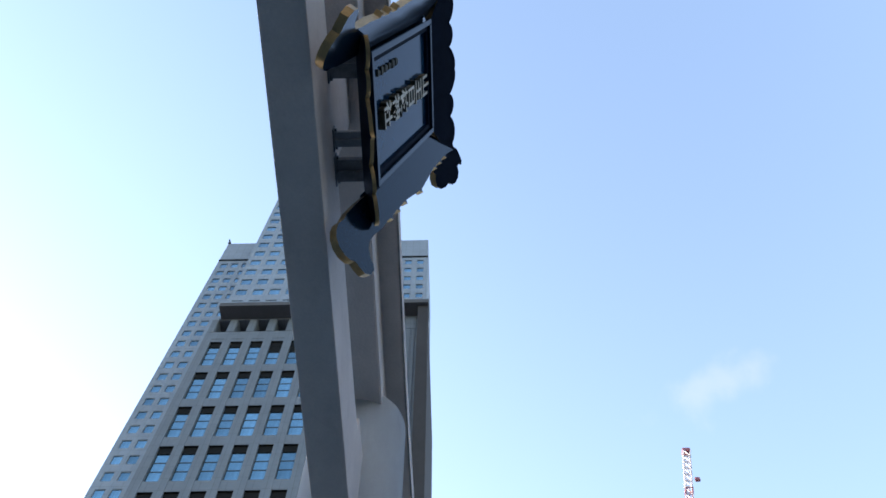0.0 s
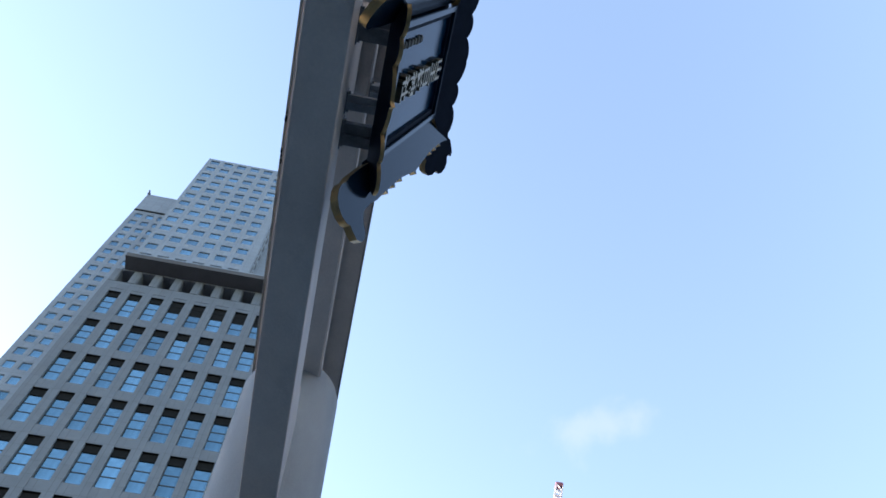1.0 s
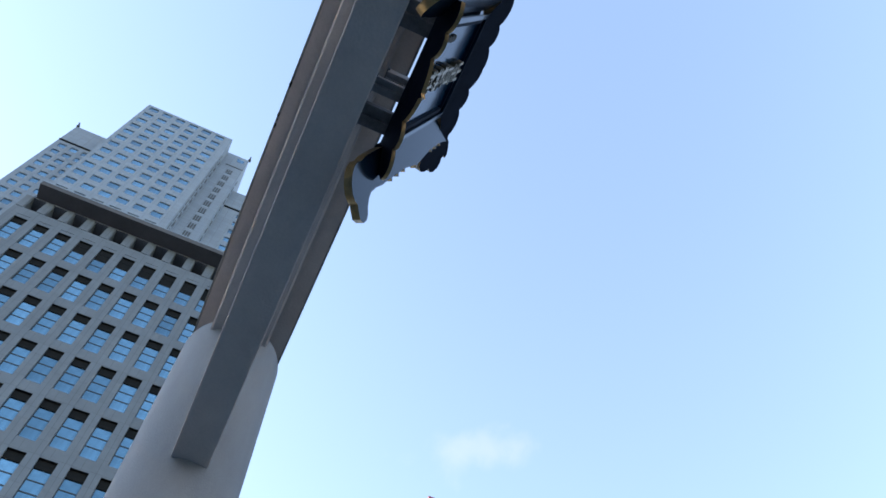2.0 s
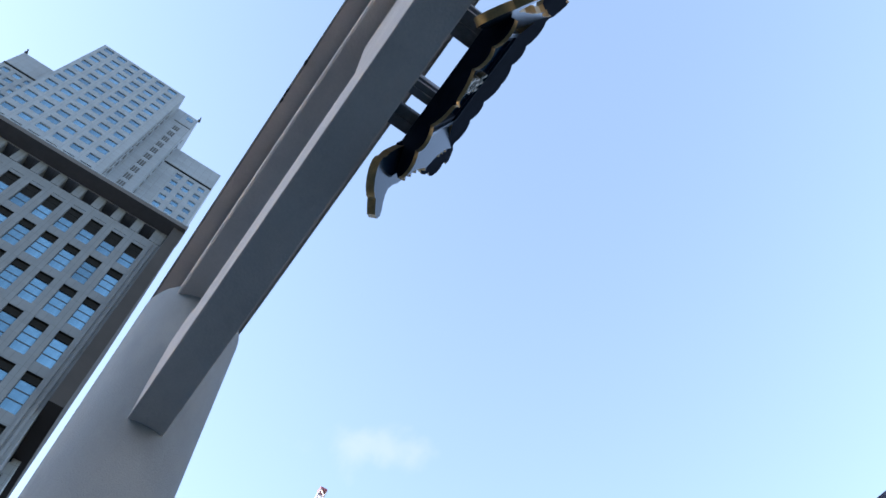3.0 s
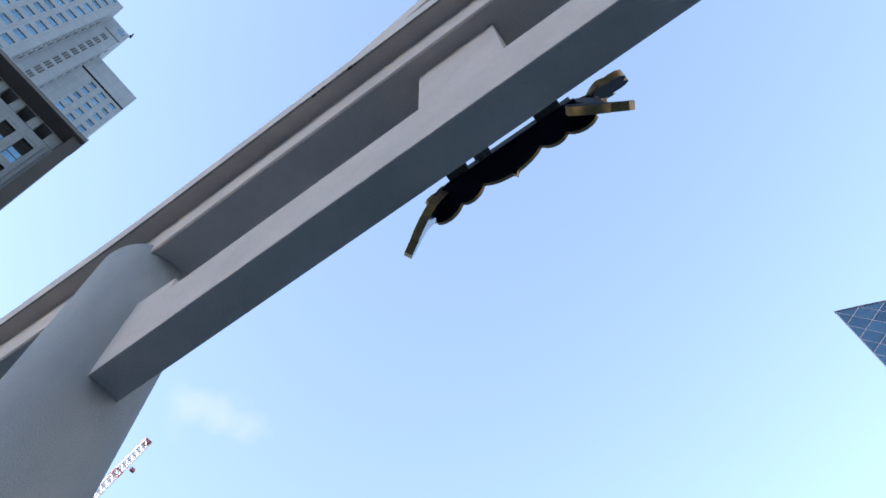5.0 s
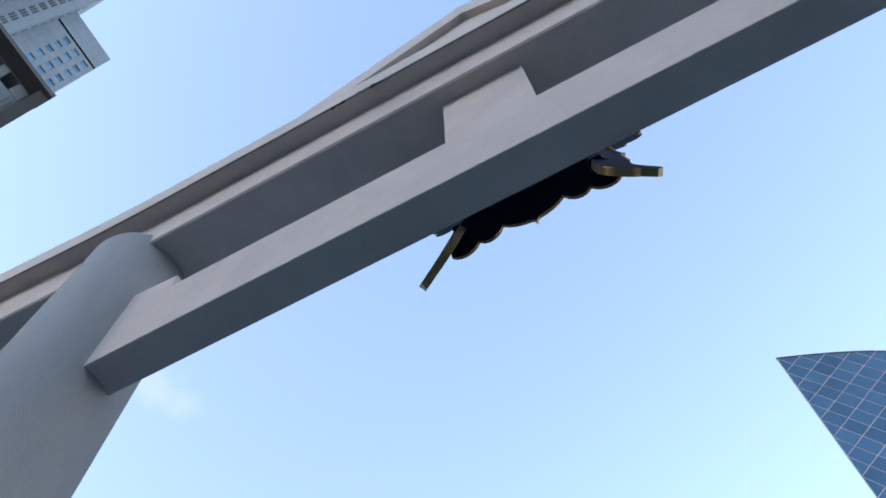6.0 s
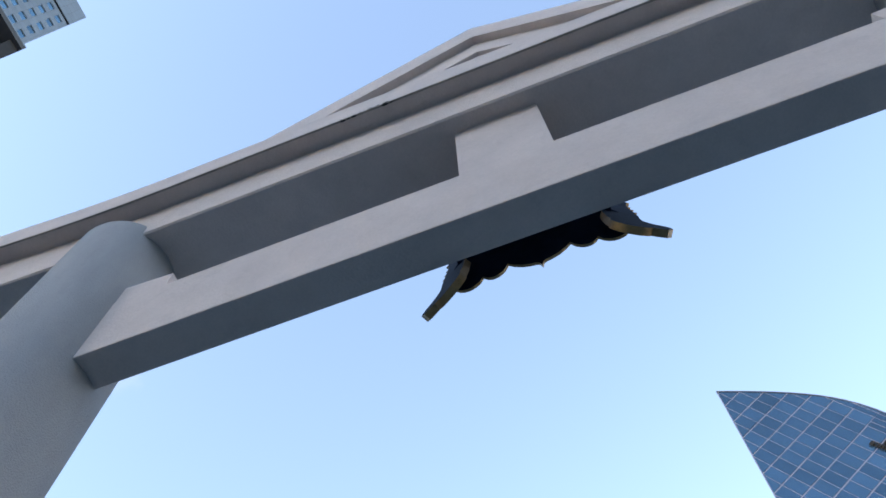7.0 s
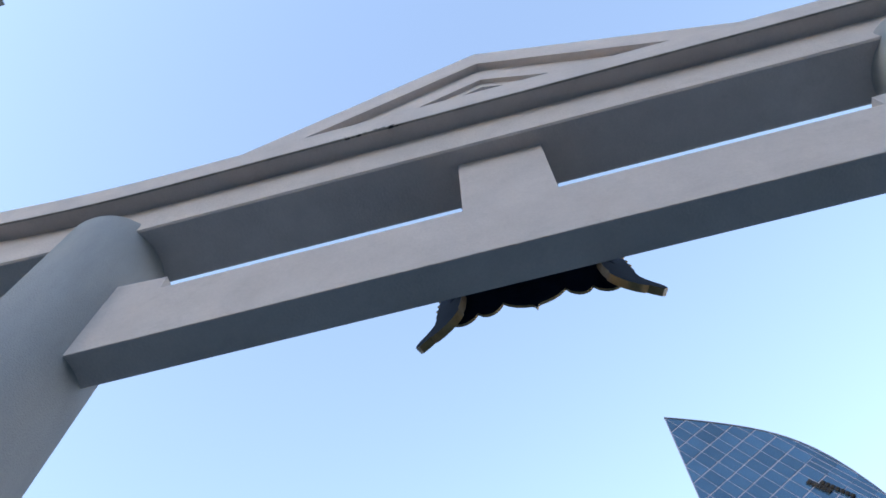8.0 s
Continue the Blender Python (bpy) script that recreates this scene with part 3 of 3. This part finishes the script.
def glass_building():
    """Local: front in the plane y = 0, its tall corner at x = 0, the roof falling in a curve."""
    g = thing("glass_building", "blue glass curtain wall building with a curved pointed top", "building", (13.1, 70, 0))
    xs = [1.1 * i for i in range(21)]
    front = [(0, GZ)] + [(x, crown(x)) for x in xs] + [(22, GZ)]
    bm = bmesh.new()
    lo = [bm.verts.new((x, 0, z)) for x, z in front]
    hi = [bm.verts.new((12 + 0.5 * x, 14, z * 0.93 if z > 0 else z)) for x, z in front]
    bm.faces.new(lo)
    bm.faces.new(hi[::-1])
    for i in range(len(lo)):
        j = (i + 1) % len(lo)
        bm.faces.new((lo[i], lo[j], hi[j], hi[i]))
    part("mullion_grid", bm, MULLION, g, "pale metal mullion grid")
    bm = bmesh.new()
    top = [(x, crown(x)) for x in xs]
    for (ax, az), (bx, bz) in zip(top, top[1:]):
        v = [bm.verts.new(c) for c in ((ax, -0.16, az - 0.06), (bx, -0.16, bz - 0.06), (bx, -0.16, bz + 0.03), (ax, -0.16, az + 0.03), (ax, 0.3, az - 0.1), (bx, 0.3, bz - 0.1), (bx, 0.3, bz + 0.03), (ax, 0.3, az + 0.03))]
        for f in ((0, 1, 2, 3), (7, 6, 5, 4), (3, 2, 6, 7), (0, 4, 5, 1)):
            bm.faces.new([v[k] for k in f])
    part("roof_edge", bm, MULLION, g)
    a, b = Vector((0.823, 0.568)) * 1.61, Vector((0.49, -0.872)) * 2.72
    p0 = Vector((0.0, 87.5))
    rnd = random.Random(5)

    def glass_pane(corners):
        poly = [(v.x, v.y) for v in corners]
        if max(p[1] for p in poly) < 46 or max(p[0] for p in poly) < 0 or min(p[0] for p in poly) > 21.9:
            return
        poly = clip(poly, 0.12, 0, 1, 0)
        for (ax, az), (bx, bz) in zip(top, top[1:]):
            if len(poly) >= 3:
                poly = clip(poly, ax, az - 0.12, bz - az, ax - bx)
        if len(poly) < 3:
            return
        area = abs(sum(p[0] * q[1] - q[0] * p[1] for p, q in zip(poly, poly[1:] + poly[:1]))) / 2
        if area < 0.03:
            return
        cx, cz = sum(p[0] for p in poly) / len(poly), sum(p[1] for p in poly) / len(poly)
        tx, tz = rnd.uniform(-0.014, 0.014), rnd.uniform(-0.014, 0.014)
        bm = bmesh.new()
        f = [bm.verts.new((x, -0.035 + tx * (x - cx) + tz * (z - cz), z)) for x, z in poly]
        k = [bm.verts.new((x, -0.004, z)) for x, z in poly]
        bm.faces.new(f)
        for m in range(len(f)):
            bm.faces.new((f[m], f[(m + 1) % len(f)], k[(m + 1) % len(f)], k[m]))
        part("pane", bm, CURTAIN, g)

    for i in range(-26, 26):
        for j in range(-9, 20):
            c = p0 + a * i + b * j
            mid = c + a * 0.5 + b * 0.5
            # towards the falling end of the roof the bars stand twice as close and the cross bars thin out
            tight = mid.x > 12.5 + 0.25 * (82 - mid.y)
            ga, gb = (0.035, 0.01) if tight else (0.03, 0.032)
            for u0, u1 in ((0, 0.5), (0.5, 1)) if tight else ((0, 1),):
                glass_pane([c + a * (u0 + ga) + b * gb, c + a * (u1 - ga) + b * gb, c + a * (u1 - ga) + b * (1 - gb), c + a * (u0 + ga) + b * (1 - gb)])
    # roof sign that cannot be read: plain dark strokes in two staggered rows
    along, down = Vector((0.6, -0.8)), Vector((0.8, 0.6))
    for k in range(9):
        for row, (w, h) in enumerate(((0.5, 0.66), (0.44, 0.5))):
            if (row == 0 and k > 4) or (row and k < 2):
                continue
            o = Vector((12.45, 73.9)) + along * (0.58 * k) + down * (0.75 * row)
            bm = bmesh.new()
            m = Matrix.Translation((o.x, -0.2, o.y)) @ Matrix.Rotation(radians(53), 4, "Y")
            for u, v, su, sv in ((0, h * 0.42, w, 0.12), (0, -h * 0.42, w, 0.12), (-w * 0.4, 0, 0.11, h * 0.9), (w * (0.1 + 0.1 * (k % 3)), 0, 0.12, h), (0, h * 0.02 * (k % 4), w * 0.9, 0.1)):
                bmesh.ops.create_cube(bm, size=1, matrix=m @ Matrix.Translation((u, 0, v)) @ Matrix.Diagonal((su, 0.1, sv, 1)))
            part("sign_bar", bm, MATT_BLACK, g, "dark sign bar")
    return g


glass_building()


# ---- dark office block, only a roof corner shows ----
def dark_block():
    d = thing("office_block", "dark navy clad office block with a flat roof", "building", (-3.3, 45.2, 0))
    bm = bmesh.new()
    box(bm, -58, 0, 0, 15, GZ, 41.6, 0.03)
    part("wall", bm, NAVY, d)
    bm = bmesh.new()
    box(bm, -58.05, 0.06, -0.06, 15.05, 41.604, 42.4, 0.04)
    part("parapet", bm, NAVY, d)
    for k in range(38):
        bm = bmesh.new()
        box(bm, -57.6 + 1.52 * k, -57.5 + 1.52 * k, -0.05, -0.003, 1, 41.4)
        part("cladding_rib", bm, NAVY, d)


dark_block()


# ---- crane ----
def strut(bm, p, q, r):
    p, q = Vector(p), Vector(q)
    d = q - p
    m = Matrix.Translation((p + q) / 2) @ d.to_track_quat("Z", "Y").to_matrix().to_4x4() @ Matrix.Diagonal((r, r, d.length, 1))
    bmesh.ops.create_cube(bm, size=1, matrix=m)


def crane():
    """A lattice jib that leans, painted red and white by turns."""
    c = thing("tower_crane", "distant red and white lattice construction crane", "crane", (-150, 69.6, 187.4))
    down = Vector((0, -0.235, -1))
    w, bay = 0.95, 2.6
    for k in range(26):
        bm = bmesh.new()
        a, b = down * (bay * k), down * (bay * (k + 1))
        cs = [Vector((x, y, 0)) for x, y in ((-w, -w), (w, -w), (w, w), (-w, w))]
        for i in range(4):
            strut(bm, a + cs[i], b + cs[i], 0.26)
            strut(bm, a + cs[i], b + cs[(i + 1) % 4], 0.26)
            strut(bm, a + cs[i], a + cs[(i + 1) % 4], 0.2)
        part("lattice_section", bm, RED if k % 7 == 6 else WHITE, c)
    bm = bmesh.new()
    box(bm, -1.1, 1.1, -1.1, 1.1, -0.3, 0.9, 0.15)
    part("jib_head", bm, RED, c)
    bm = bmesh.new()
    box(bm, -0.4, 0.4, -0.8, 0.6, -12.0, -10.8, 0.2)
    part("hook_block", bm, RED, c)
    # mast that carries the jib, down to the ground
    bm = bmesh.new()
    o = down * (bay * 26)
    box(bm, -1.4, 1.4, o.y - 1.4, o.y + 1.4, GZ - 187.4, o.z - 0.01, 0.1)
    part("mast", bm, WHITE, c)


crane()
